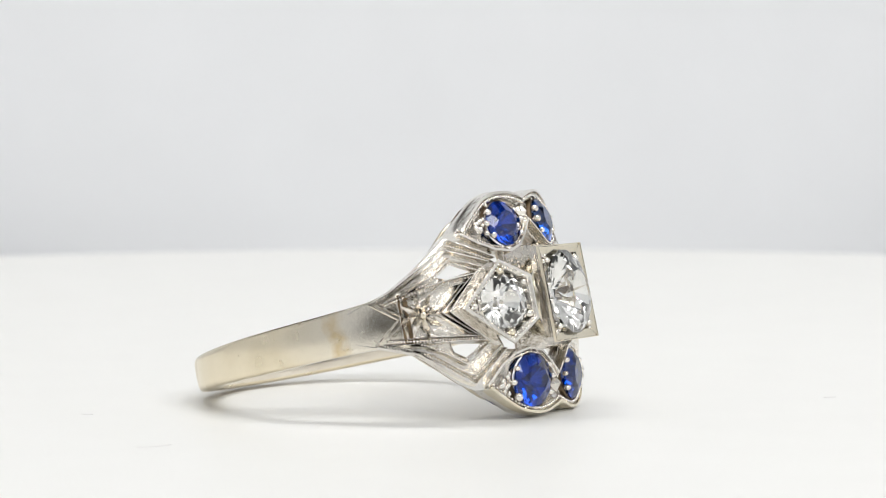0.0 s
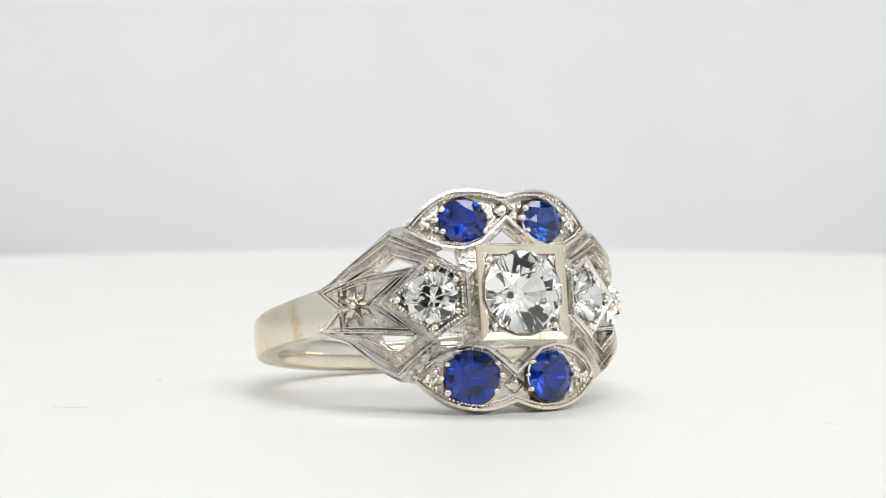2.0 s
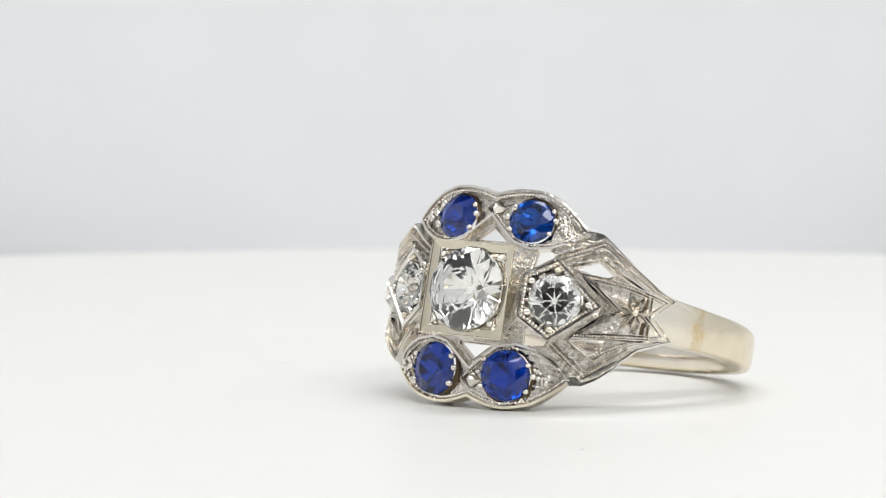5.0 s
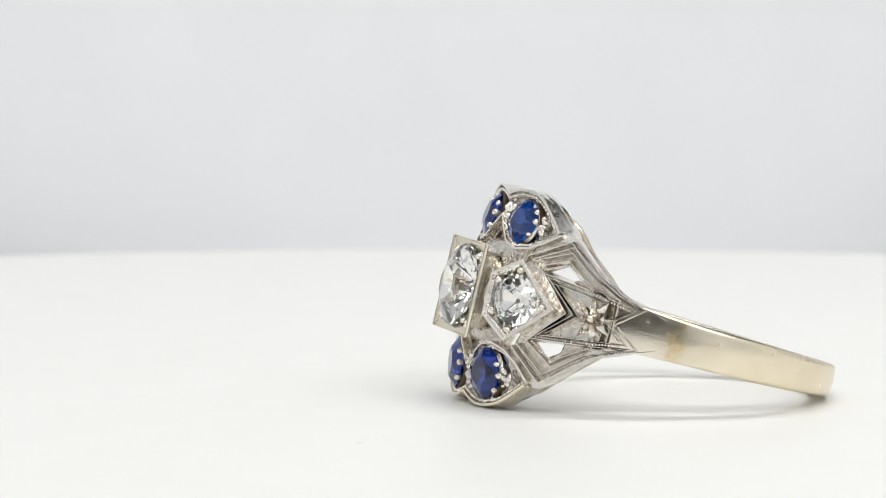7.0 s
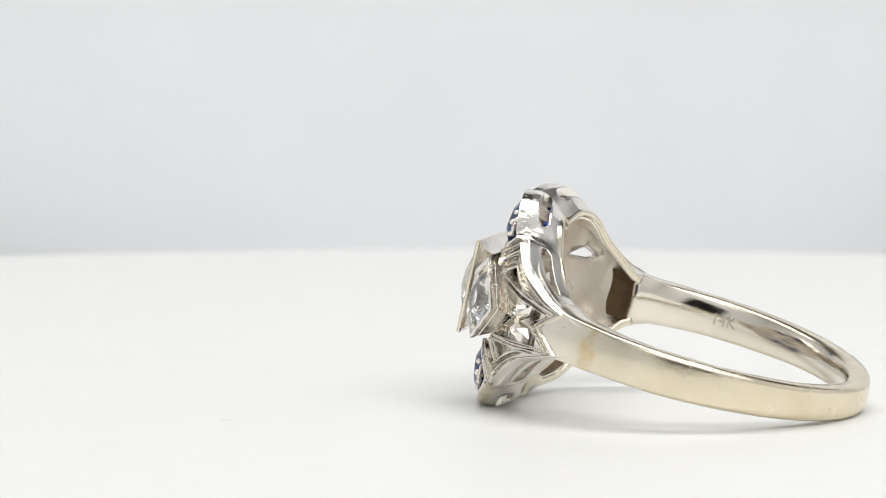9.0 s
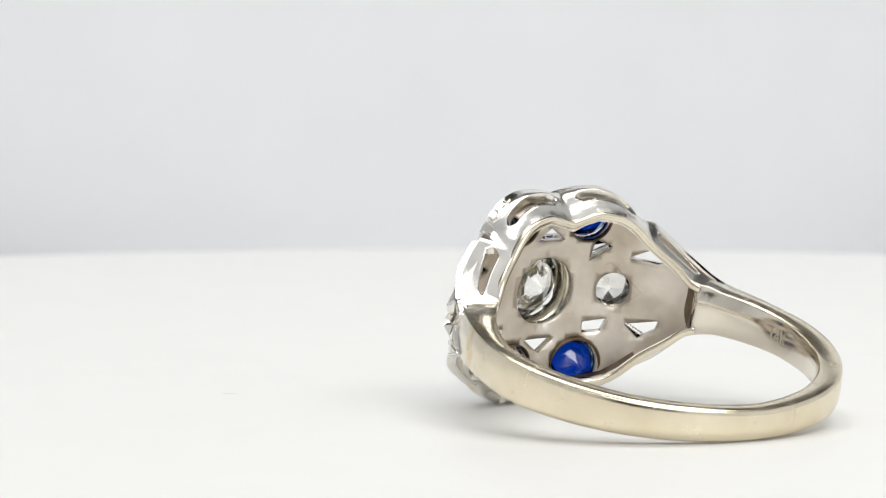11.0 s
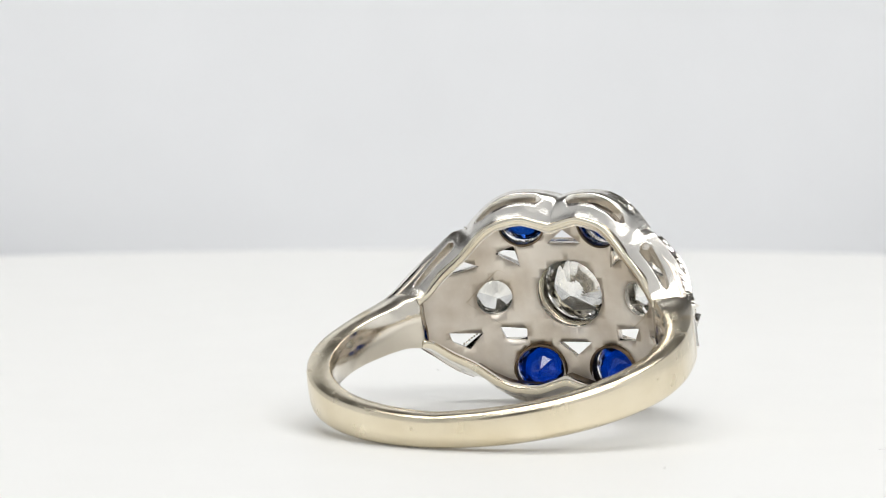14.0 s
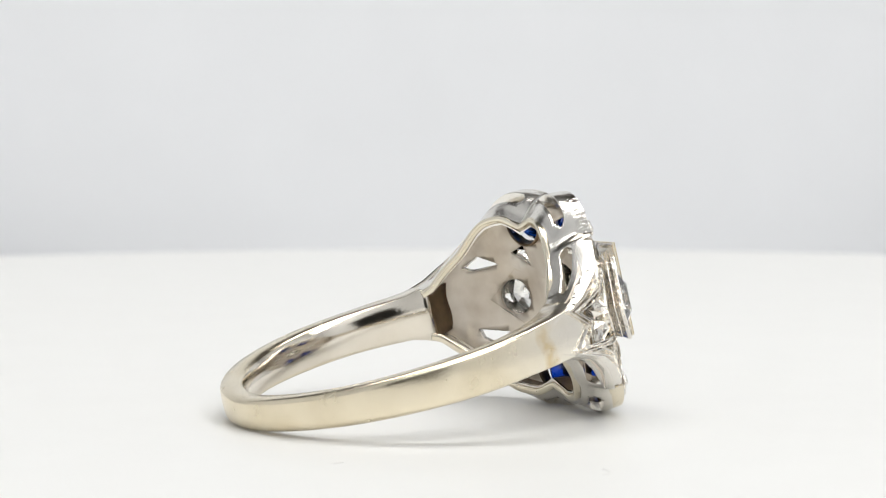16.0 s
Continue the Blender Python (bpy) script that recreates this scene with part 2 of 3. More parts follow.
# ---- the setting: turntable, paper sweep, tent walls, added front panels, the room round them ----
def disc_shape(r, h, n=128):
    s = Shape()
    prof = [(0, 0), (r - 1.0, 0), (r - 0.3, -0.3), (r, -1.0), (r, -h + 1), (r - 1, -h), (0, -h)]
    verts = [(0, 0, 0)] + [(q * math.cos(2 * math.pi * i / n), q * math.sin(2 * math.pi * i / n), z) for q, z in prof[1:-1] for i in range(n)] + [(0, 0, -h)]
    f = [(0, 1 + i, 1 + (i + 1) % n) for i in range(n)]
    for j in range(len(prof) - 3):
        f += [(1 + j * n + i, 1 + (j + 1) * n + i, 1 + (j + 1) * n + (i + 1) % n, 1 + j * n + (i + 1) % n) for i in range(n)]
    k = 1 + (len(prof) - 3) * n
    f += [(len(verts) - 1, k + (i + 1) % n, k + i) for i in range(n)]
    return s.add(verts, f)


turntable = tagged(new("turntable", to_mesh("turntable", disc_shape(109.0, 18.0), DISC)),
                   "round white acrylic turntable with a smooth satin top", "turntable")


def sweep():
    """White paper that runs under the turntable and stands, gently bowed, behind it."""
    s = Shape()
    xs = [-330, -250, -180, -130] + [5 * k for k in range(-20, 21)] + [130, 180, 250, 330]
    zs = [-18.5, -17.5, -16, -14, -12] + [-10 + 2.5 * k for k in range(24)] + [70, 100, 150, 190]
    rows = [[(x, y, -18.5) for x in xs] for y in (-420, -120, 120, 215, 223)]
    for z in zs:
        h, row = z + 18.5, []
        for x in xs:
            side = 0.42 + 0.58 * min(1, (x / 62) ** 2)
            row.append((x, 231 + BOW[0] * 60 * (1 - math.exp(-h / 60)) - BOW[1] * side * 14 * (1 - math.exp(-h / 14)), z))
        rows.append(row)
    k, n = len(xs), len(rows)
    f = [(i * k + j, i * k + j + 1, (i + 1) * k + j + 1, (i + 1) * k + j) for i in range(n - 1) for j in range(k - 1)]
    return s.add([v for r in rows for v in r], f, True)


BOW = (0.60, 1.7)
backdrop = tagged(new("backdrop", to_mesh("backdrop", sweep(), PAPER)),
                  "seamless white paper sweep behind the turntable", "backdrop", kind="structure")


def slab(x0, x1, y0, y1, z0, z1):
    v = [(x, y, z) for x in (x0, x1) for y in (y0, y1) for z in (z0, z1)]
    return Shape().add(v, [(0, 1, 3, 2), (4, 6, 7, 5), (0, 4, 5, 1), (2, 3, 7, 6), (0, 2, 6, 4), (1, 5, 7, 3)])


# Out of view; the front panels are added to brighten the ring's reflections.
for nm, box in (("wall_west", (-340, -332, -260, 270, -20, 420)), ("wall_east", (332, 340, -260, 270, -20, 420)), ("ceiling", (-340, 340, -260, 150, 421, 428)),
                ("wall_front_west", (-340, -92, -268, -260, -20, 420)), ("wall_front_east", (92, 340, -268, -260, -20, 420)), ("wall_front_top", (-92, 92, -268, -260, 128, 420))):
    tagged(new(nm, to_mesh(nm, slab(*box), PAPER)), "unseen white fabric panel of the photo tent, for bounced light", "wall", kind="structure")
# Unseen room surfaces; the north one is added for brown reflections in the metal.
for nm, box in (("wall_north", (-1500, 1500, 600, 610, -700, 1500)), ("wall_south", (-1500, 1500, -1510, -1500, -700, 1500)), ("floor", (-1500, 1500, -1500, 600, -710, -700))):
    tagged(new(nm, to_mesh(nm, slab(*box), DARK)), "unseen dim plain surface of the room round the tent", "wall", kind="structure")

# ---- the ring ----
ring = tagged(new("ring"), "white gold filigree ring set with diamonds and sapphires, lying down", "ring")


def band_at(phi, r, z):
    """A point of the shank, which is a little flattened towards its back."""
    k = min(1, max(0, (min(phi % 360, -phi % 360) - 55) / 45))
    k = k * k * (3 - 2 * k)
    p = radians(phi)
    return (r * math.sin(p) + 0.1 * k, -r * math.cos(p) * (1 - 0.027 * k) - 0.48 * k, z)


def band_shape():
    """The plain shank, tapering from the shoulders to the back."""
    s = Shape()
    rows = []
    n = 120
    for i in range(n + 1):
        phi = 48 + (360 - 96) * i / n
        a = min(phi, 360 - phi)
        top = float(np.interp(a, (48, 53, 57, 62, 75, 100, 140, 180), (1.5, 1.5, 1.30, 1.2, 1.06, 0.86, 0.5, 0.24)))
        bot = float(np.interp(a, (48, 57, 75, 100, 140, 180), (-1.5, -1.2, -1.22, -1.3, -1.34, -1.35)))
        ro = base_r(a, 0) - 0.04
        ri = 8.86 - 0.07 * min(1, max(0, (a - 62) / 30))
        soft = min(1, max(0, (a - 58) / 22))
        e, c = 0.05 + 0.11 * soft, 0.08 + 0.22 * soft
        prof = [(ro, top - c), (ro - 0.3 * e, top - 0.4 * c), (ro - e, top), ((ro + ri) / 2, top + 0.02), (ri + e, top - 0.02), (ri, top - e),
                (ri - 0.03, (top + bot) / 2), (ri, bot + e), (ri + e, bot), (ro - e, bot), (ro - 0.3 * e, bot + 0.4 * c), (ro, bot + c), (ro + 0.03, (top + bot) / 2)]
        rows.append([band_at(phi, r, z) for r, z in prof])
    m = len(rows[0])
    f = [(i * m + j, (i + 1) * m + j, (i + 1) * m + (j + 1) % m, i * m + (j + 1) % m) for i in range(n) for j in range(m)]
    f += [tuple(range(m)), tuple(n * m + j for j in reversed(range(m)))]
    return s.add([v for r in rows for v in r], f, True)


band = part("band", band_shape(), BAND_GOLD, ring, "plain pale gold shank, scratched and softly worn")
band.data.materials.append(BAND_INSIDE)
for face in band.data.polygons:
    if face.index % 13 in (5, 6) and face.index < 120 * 13:
        face.material_index = 1

# outlines of the head in (phi, z), one half, from the front notch outwards
TOP = [(0, 5.6), (3, 5.78), (7, 5.93), (11, 5.97), (15, 5.9), (19.5, 5.55), (24, 4.9), (28, 4.12), (29.0, 4.02), (32.6, 3.93), (36, 3.46), (42.4, 2.60), (50.9, 1.66), (57.5, 1.24)]
LOW = [(0, -5.7), (3, -5.9), (7, -6.1), (11, -6.13), (15, -6.0), (19.5, -5.7), (24, -5.1), (28, -4.4), (29.5, -4.22), (32, -4.18), (36, -3.75), (40.1, -3.12), (46.6, -2.0), (53, -1.4), (57.5, -1.15)]


def spline(pts, n=4):
    """A smooth line through the given points."""
    out = []
    for i in range(len(pts) - 1):
        a, b, c, d = (Vector(pts[min(max(k, 0), len(pts) - 1)]) for k in (i - 1, i, i + 1, i + 2))
        for j in range(n):
            t = j / n
            out.append(tuple(0.5 * (2 * b + (c - a) * t + (2 * a - 5 * b + 4 * c - d) * t * t + (3 * b - a - 3 * c + d) * t * t * t)))
    return out + [tuple(pts[-1])]


TOP = spline(TOP[:8]) + spline(TOP[8:10], 2) + spline(TOP[10:], 3)
LOW = spline(LOW[:8]) + spline(LOW[8:10], 2) + spline(LOW[10:], 3)
OUTLINE = mirror(TOP)[::-1] + TOP[1:] + [(50, 0)] + LOW[::-1] + mirror(LOW)[1:] + [(-50, 0)]


def oval(phi, z, rp, rz, n=20):
    return [(phi + rp * math.cos(2 * math.pi * i / n), z + rz * math.sin(2 * math.pi * i / n)) for i in range(n)]


HOLES = [oval(0, 0, 10.0, 1.95), oval(22.5, 0, 5.2, 1.0), oval(-22.5, 0, 5.2, 1.0),
         oval(12, 4.2, 6.3, 1.25), oval(-12, 4.2, 6.3, 1.25), oval(11.4, -4.3, 7.3, 1.43), oval(-12.2, -4.3, 7.3, 1.43),
         [(-5.2, 2.95), (0, 3.75), (5.2, 2.95)], [(-5.4, -2.75), (0, -3.6), (5.4, -2.75)]]
for sgn in (1, -1):
    for h in ([(37.6, 1.96), (32.3, 2.48), (26.8, 1.95), (34.6, 1.76)], [(36.6, -1.62), (27.6, -1.94), (31.6, -2.6), (35.8, -2.12)],
              [(20.3, 2.5), (15.5, 2.85), (14.4, 1.75)], [(21.5, -1.75), (14.6, -1.95), (14.8, -2.5), (20.0, -2.4)]):
        cp, cz = sum(p for p, _ in h) / len(h), sum(z for _, z in h) / len(h)
        HOLES.append([(sgn * (cp + 1.16 * (p - cp)), cz + 1.16 * (z - cz)) for p, z in h])

K = radians(1) * R_ARC
flat = lambda line: [(p * K, z) for p, z in line]
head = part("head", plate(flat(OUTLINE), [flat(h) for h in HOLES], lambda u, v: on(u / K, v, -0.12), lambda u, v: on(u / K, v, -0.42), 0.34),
            ENGRAVED_SHADED, ring, "pierced and engraved white gold face")


INNER_EDGE = ((0, 4.5), (4, 4.78), (10, 5.05), (15, 4.98), (20, 4.8), (25, 4.32), (32, 3.34), (40, 2.46), (47, 1.6), (53, 1.32), (57.5, 1.18), (64, 0.9))
DEPTH = 2.6


def slot(p0, p1, a0, a1, b0, b1):
    """A long opening from p0 to p1 degrees with rounded ends; a0 to a1 is its span of the wall's depth at p0, b0 to b1 at p1."""
    low, high = [], []
    for k in range(13):
        t = k / 12
        e = math.sqrt(max(0.0, 1 - max(0, abs(2 * t - 1) - 0.86) ** 2 / 0.0196))
        m, h = (a0 + a1 + (b0 + b1 - a0 - a1) * t) / 2, (a1 - a0 + (b1 - b0 - a1 + a0) * t) / 2 * max(0.25, e)
        low.append(((p0 + (p1 - p0) * t) * K, (m - h) * DEPTH))
        high.append(((p0 + (p1 - p0) * t) * K, (m + h) * DEPTH))
    return low + high[::-1]


def gallery_wall(edge, sign, slots):
    """The wall that runs back from the edge of the head to its rear edge, pierced with slots."""
    ep, ez = [p for p, _ in edge], [z for _, z in edge]
    ip, iz = [p for p, _ in INNER_EDGE], [z for _, z in INNER_EDGE]
    end = ep[-1]

    def outer(phi, v):
        q, f = abs(phi), v / DEPTH
        z, zi = float(np.interp(q, ep, ez)), sign * float(np.interp(q, ip, iz))
        lobe = min(1, max(0, (30 - q) / 3))
        bulge = sign * 0.20 * lobe * math.sin(math.pi * min(1, f / 0.8))
        step = sign * 0.12 * min(1, max(0, (q - 28.6) / 0.5)) * min(1, max(0, (44 - q) / 9)) * (1 - f)
        zz = z + (zi - z) * f ** 1.5 + bulge + step
        r0 = base_r(phi, z) - 0.03
        return r0 + (8.88 - r0) * f, zz

    def front(u, v):
        r, z = outer(u / K, v)
        return band_at(u / K, r, z)

    def back(u, v):
        phi = u / K
        r, z = outer(phi, v)
        slope = (outer(phi + 1, v)[1] - outer(phi - 1, v)[1]) / (2 * K)
        slope = max(-1.2, min(1.2, slope))
        n = math.sqrt(1 + slope * slope)
        w = 0.46
        return band_at(phi + sign * w * slope / n / K, r, z - sign * w / n)

    box = [(-end * K, 0), (end * K, 0), (end * K, DEPTH), (-end * K, DEPTH)]
    holes = [slot(g * p0, g * p1, *rest) if g > 0 else slot(g * p1, g * p0, *rest[2:], *rest[:2]) for p0, p1, *rest in slots for g in (1, -1)]
    return plate(box, holes, front, back, 0.19)


def channel_floor(sgn):
    """The floor of a lobe's slot, set inside the gallery wall."""
    ep, ez = [p for p, _ in TOP], [z for _, z in TOP]
    ip, iz = [p for p, _ in INNER_EDGE], [z for _, z in INNER_EDGE]
    rows = []
    for k in range(16):
        q = 3 + 16 * k / 15
        z, zi = float(np.interp(q, ep, ez)), float(np.interp(q, ip, iz))
        rows.append([(*band_at(sgn * q, r, z + (zi - z) * f ** 1.5 - d)[:2], z + (zi - z) * f ** 1.5 - d)
                     for f, r, d in ((0.22, 10.95, 0.34), (0.45, 10.3, 0.40), (0.70, 9.7, 0.34), (0.70, 9.7, 0.44), (0.45, 10.3, 0.50), (0.22, 10.95, 0.44))])
    f = [(i * 6 + j, i * 6 + (j + 1) % 6, i * 6 + 6 + (j + 1) % 6, i * 6 + 6 + j) for i in range(15) for j in range(6)]
    return Shape().add([v for r in rows for v in r], f + [tuple(range(6)), tuple(range(95, 89, -1))], True)


for sgn in (-1, 1):
    part("channel_floor", channel_floor(sgn), INNER_GOLD, ring, "dull floor of a lobe's slot")
part("gallery", gallery_wall(TOP + [(60, 1.14), (64, 0.9)], 1, ((4.2, 25.5, 0.30, 0.60, 0.34, 0.62), (33.2, 48, 0.30, 0.66, 0.46, 0.60))), POLISHED, ring, "polished gallery wall with long slots")
part("gallery", gallery_wall(LOW + [(60, -1.0), (63, -0.8)], -1, ((4.2, 13.5, 0.34, 0.72, 0.34, 0.72), (16, 25.5, 0.34, 0.72, 0.36, 0.68), (34.5, 47, 0.30, 0.66, 0.46, 0.58))), POLISHED, ring, "polished gallery wall with long slots")


def dark_lining():
    """Dark strip inside the lower gallery wall: shade and tarnish put into colour."""
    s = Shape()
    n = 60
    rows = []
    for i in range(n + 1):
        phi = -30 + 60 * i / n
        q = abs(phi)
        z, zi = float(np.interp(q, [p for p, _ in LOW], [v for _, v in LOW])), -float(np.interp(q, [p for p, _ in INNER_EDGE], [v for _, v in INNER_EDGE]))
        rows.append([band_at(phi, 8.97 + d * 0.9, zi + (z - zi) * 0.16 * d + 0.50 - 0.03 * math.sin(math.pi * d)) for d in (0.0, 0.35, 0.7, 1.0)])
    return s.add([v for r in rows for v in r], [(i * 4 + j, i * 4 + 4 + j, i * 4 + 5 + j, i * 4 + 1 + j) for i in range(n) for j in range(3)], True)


part("residue", dark_lining(), TARNISH_AND_SHADE, ring, "dark strip of shade and tarnish inside the lower gallery")
part("head_back", plate(flat(OUTLINE), [flat(h) for h in HOLES], lambda u, v: on(u / K, v, -0.425), lambda u, v: on(u / K, v, -0.56), 0.5),
     INNER_GOLD, ring, "dull hollow back of the pierced face")


def back_edge(sign):
    """The pale rear edge of the gallery, one continuous strip from shoulder to shoulder."""
    half = [(0, 4.42), (4, 4.6), (10, 4.88), (15, 4.82), (20, 4.64), (25, 4.16), (32, 3.16), (40, 2.28), (46, 1.46), (50, 1.2)]
    half = spline(half, 3)
    pts = resample(mirror(half)[::-1] + half[1:], 1.0)
    rows = []
    for i, (p, z) in enumerate(pts):
        a, b = pts[max(0, i - 1)], pts[min(len(pts) - 1, i + 1)]
        t = Vector(((b[0] - a[0]) * 0.155, b[1] - a[1])).normalized()
        n = Vector((-t.y, t.x))
        row = []
        for w, r in ((0.21, 9.15), (0.21, 8.86), (0.14, 8.78), (-0.14, 8.78), (-0.21, 8.86), (-0.21, 9.15)):
            f = radians(p + n.x * w / 0.155)
            row.append((r * math.sin(f), -r * math.cos(f), sign * (z + n.y * w)))
        rows.append(row)
    m, n = 6, len(rows)
    f = [(i * m + j, (i + 1) * m + j, (i + 1) * m + (j + 1) % m, i * m + (j + 1) % m) for i in range(n - 1) for j in range(m)]
    return Shape().add([v for r in rows for v in r], f + [tuple(range(m)), tuple((n - 1) * m + j for j in reversed(range(m)))], True)


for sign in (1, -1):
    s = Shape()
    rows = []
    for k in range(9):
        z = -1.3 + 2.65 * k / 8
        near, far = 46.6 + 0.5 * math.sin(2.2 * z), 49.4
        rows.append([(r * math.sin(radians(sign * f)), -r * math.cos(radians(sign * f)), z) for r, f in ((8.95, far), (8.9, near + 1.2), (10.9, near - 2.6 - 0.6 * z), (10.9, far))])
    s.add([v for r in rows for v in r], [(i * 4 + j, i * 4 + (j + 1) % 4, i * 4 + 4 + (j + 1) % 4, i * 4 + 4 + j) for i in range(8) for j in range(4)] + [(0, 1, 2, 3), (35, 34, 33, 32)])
    part("shoulder_end", s, TARNISH_AND_SHADE, ring, "brown tarnished inner end of the shoulder")
    part("back_edge", back_edge(sign), EDGE_GOLD, ring, "pale yellow rear edge of the gallery")


# ---- centre setting ----
def frame_shape(outer, inner, front, inner_back, steps):
    """A polygonal bezel: stepped outer wall, top land, inner slope. Its z axis is outwards."""
    n = len(outer)
    v = [(x * k, y * k, z) for k, z in steps for x, y in outer] + [(x, y, front - 0.06) for x, y in outer]
    v += [(x * 0.98, y * 0.98, front) for x, y in outer] + [(x * 1.03, y * 1.03, front) for x, y in inner]
    v += [(x, y, front - 0.06) for x, y in inner] + [(x * 0.84, y * 0.84, inner_back) for x, y in inner]
    m = len(steps) + 4
    f = [(k * n + i, k * n + (i + 1) % n, (k + 1) * n + (i + 1) % n, (k + 1) * n + i) for k in range(m) for i in range(n)]
    f += [(m * n + i, m * n + (i + 1) % n, (i + 1) % n, i) for i in range(n)]
    return Shape().add(v, f)


sq = [(-2.59, -2.59), (2.59, -2.59), (2.59, 2.59), (-2.59, 2.59)]
sqi = [(-2.46, -2.46), (2.46, -2.46), (2.46, 2.46), (-2.46, 2.46)]
centre = Matrix(((1, 0, 0, 0), (0, 0, -1, -13.0), (0, 1, 0, 0), (0, 0, 0, 1)))
bezel = part("square_bezel", moved(frame_shape(sq, sqi, -0.08, -0.45, ((0.77, -0.92), (0.80, -0.72), (0.82, -0.60), (0.855, -0.50), (0.845, -0.46), (0.90, -0.32), (0.975, -0.20))), centre), WHITE_GOLD, ring, "raised square bezel")
collar = Shape()
for r, z in ((2.06, -0.7), (2.10, -1.2), (2.16, -1.62), (1.98, -1.66), (1.92, -1.2), (1.96, -0.7)):
    collar.v += [tuple(centre @ Vector(p)) for p in ring_of(40, r, z)]
collar.f = [(a * 40 + b, a * 40 + (b + 1) % 40, (a + 1) % 6 * 40 + (b + 1) % 40, (a + 1) % 6 * 40 + b) for a in range(6) for b in range(40)]
collar.smooth = [True] * len(collar.f)
part("collar", collar, EDGE_GOLD, bezel, "round yellowish collar behind the square bezel")
part("edge", moved(frame_shape([(x * 1.004, y * 1.004) for x, y in sq], [(x * 1.022, y * 1.022) for x, y in sqi], 0.0, -0.16, ((1.0, -0.16),)), centre), EDGE_GOLD, bezel, "worn yellowish top edge")
for sx in (-1, 1):
    for sy in (-1, 1):
        s = Shape()
        ball(s, centre @ Vector((sx * 1.78, sy * 1.78, -0.10)), 0.22, squash=0.8)
        part("prong", s, WHITE_GOLD, bezel)
        s = Shape()
        for k in range(7):
            ball(s, centre @ Vector((sx * random.uniform(1.55, 2.1), sy * random.uniform(1.55, 2.1), random.uniform(-0.32, -0.2))), random.uniform(0.1, 0.17), low=True)
        tagged(part("bright_cut", s, WHITE_GOLD, bezel), kind="stuff")
part("diamond", moved(brilliant(2.3, 0.44, 0.33, 0.80, 0.10), centre @ pose(0, 0, 0.0, 0, 0, 8)), DIAMOND, ring, "large old round cut clear diamond")

# ---- side settings ----
PENTA = [(-2.45, 0.0), (0.25, 2.28), (2.05, 1.2), (2.05, -1.2), (0.25, -2.28)]
PENTI = [(-2.14, 0.0), (0.245, 2.02), (1.86, 1.06), (1.86, -1.06), (0.245, -2.02)]
for sgn in (-1, 1):
    m = facing(sgn * 23.0, 0, 0.98) @ pose(0, 0, 0, 0, 9 * sgn, 0)
    o = PENTA if sgn < 0 else [(-x, y) for x, y in PENTA][::-1]
    i = PENTI if sgn < 0 else [(-x, y) for x, y in PENTI][::-1]
    pent = part("pointed_bezel", moved(frame_shape(o, i, 0.0, -0.36, ((0.70, -1.7), (0.86, -0.75), (0.92, -0.48), (0.905, -0.44), (0.93, -0.34), (0.985, -0.2))), m), WHITE_GOLD, ring, "raised five-sided bezel")
    s = Shape()
    for x, y in resample([(a * 0.96, b * 0.96) for a, b in i], 0.2, True):
        ball(s, m @ Vector((x, y, -0.14)), 0.085 * random.uniform(0.8, 1.2), low=True)
    tagged(part("milgrain", s, WHITE_GOLD, pent), kind="stuff")
    for x, y in i:
        s = Shape()
        ball(s, m @ Vector((x * 0.80, y * 0.80, -0.12)), 0.24, squash=0.8)
        part("prong", s, EDGE_GOLD if abs(y) > 1.2 else WHITE_GOLD, pent)
    s = Shape()
    for k in range(24):
        a = random.uniform(0, 2 * math.pi)
        ball(s, m @ Vector((-sgn * 0.12 + 1.45 * math.cos(a), 1.45 * math.sin(a), random.uniform(-0.38, -0.24))), random.uniform(0.09, 0.17), low=True)
    tagged(part("bright_cut", s, WHITE_GOLD, pent), kind="stuff")
    tagged(part("milgrain", beads([(sgn * 13.4, -1.25), (sgn * 13.4, 1.25)], 0.11, 0.19, 0.55), WHITE_GOLD, ring), kind="stuff")
    part("bridge", ridge([(sgn * 13.2, -1.35), (sgn * 13.2, 1.35)], 0.55, 0.5, -0.3, 0.6), WHITE_GOLD, ring)
    part("diamond", moved(brilliant(1.44, 0.5, 0.34, 0.8, 0.1), m @ pose(-sgn * 0.12, 0, -0.16, 0, 0, 11)), DIAMOND, ring, "smaller old cut clear diamond")

# ---- the four leaf-shaped lobes with their sapphires ----
UNDER_TOP = [(28.5, 3.95), (24, 3.35), (19, 2.88), (13, 2.68), (8, 2.98), (4, 3.65), (0, 4.35)]
UNDER_LOW = [(28.5, -4.15), (24, -3.3), (19, -2.78), (13, -2.58), (8, -2.8), (4, -3.45), (0, -4.15)]
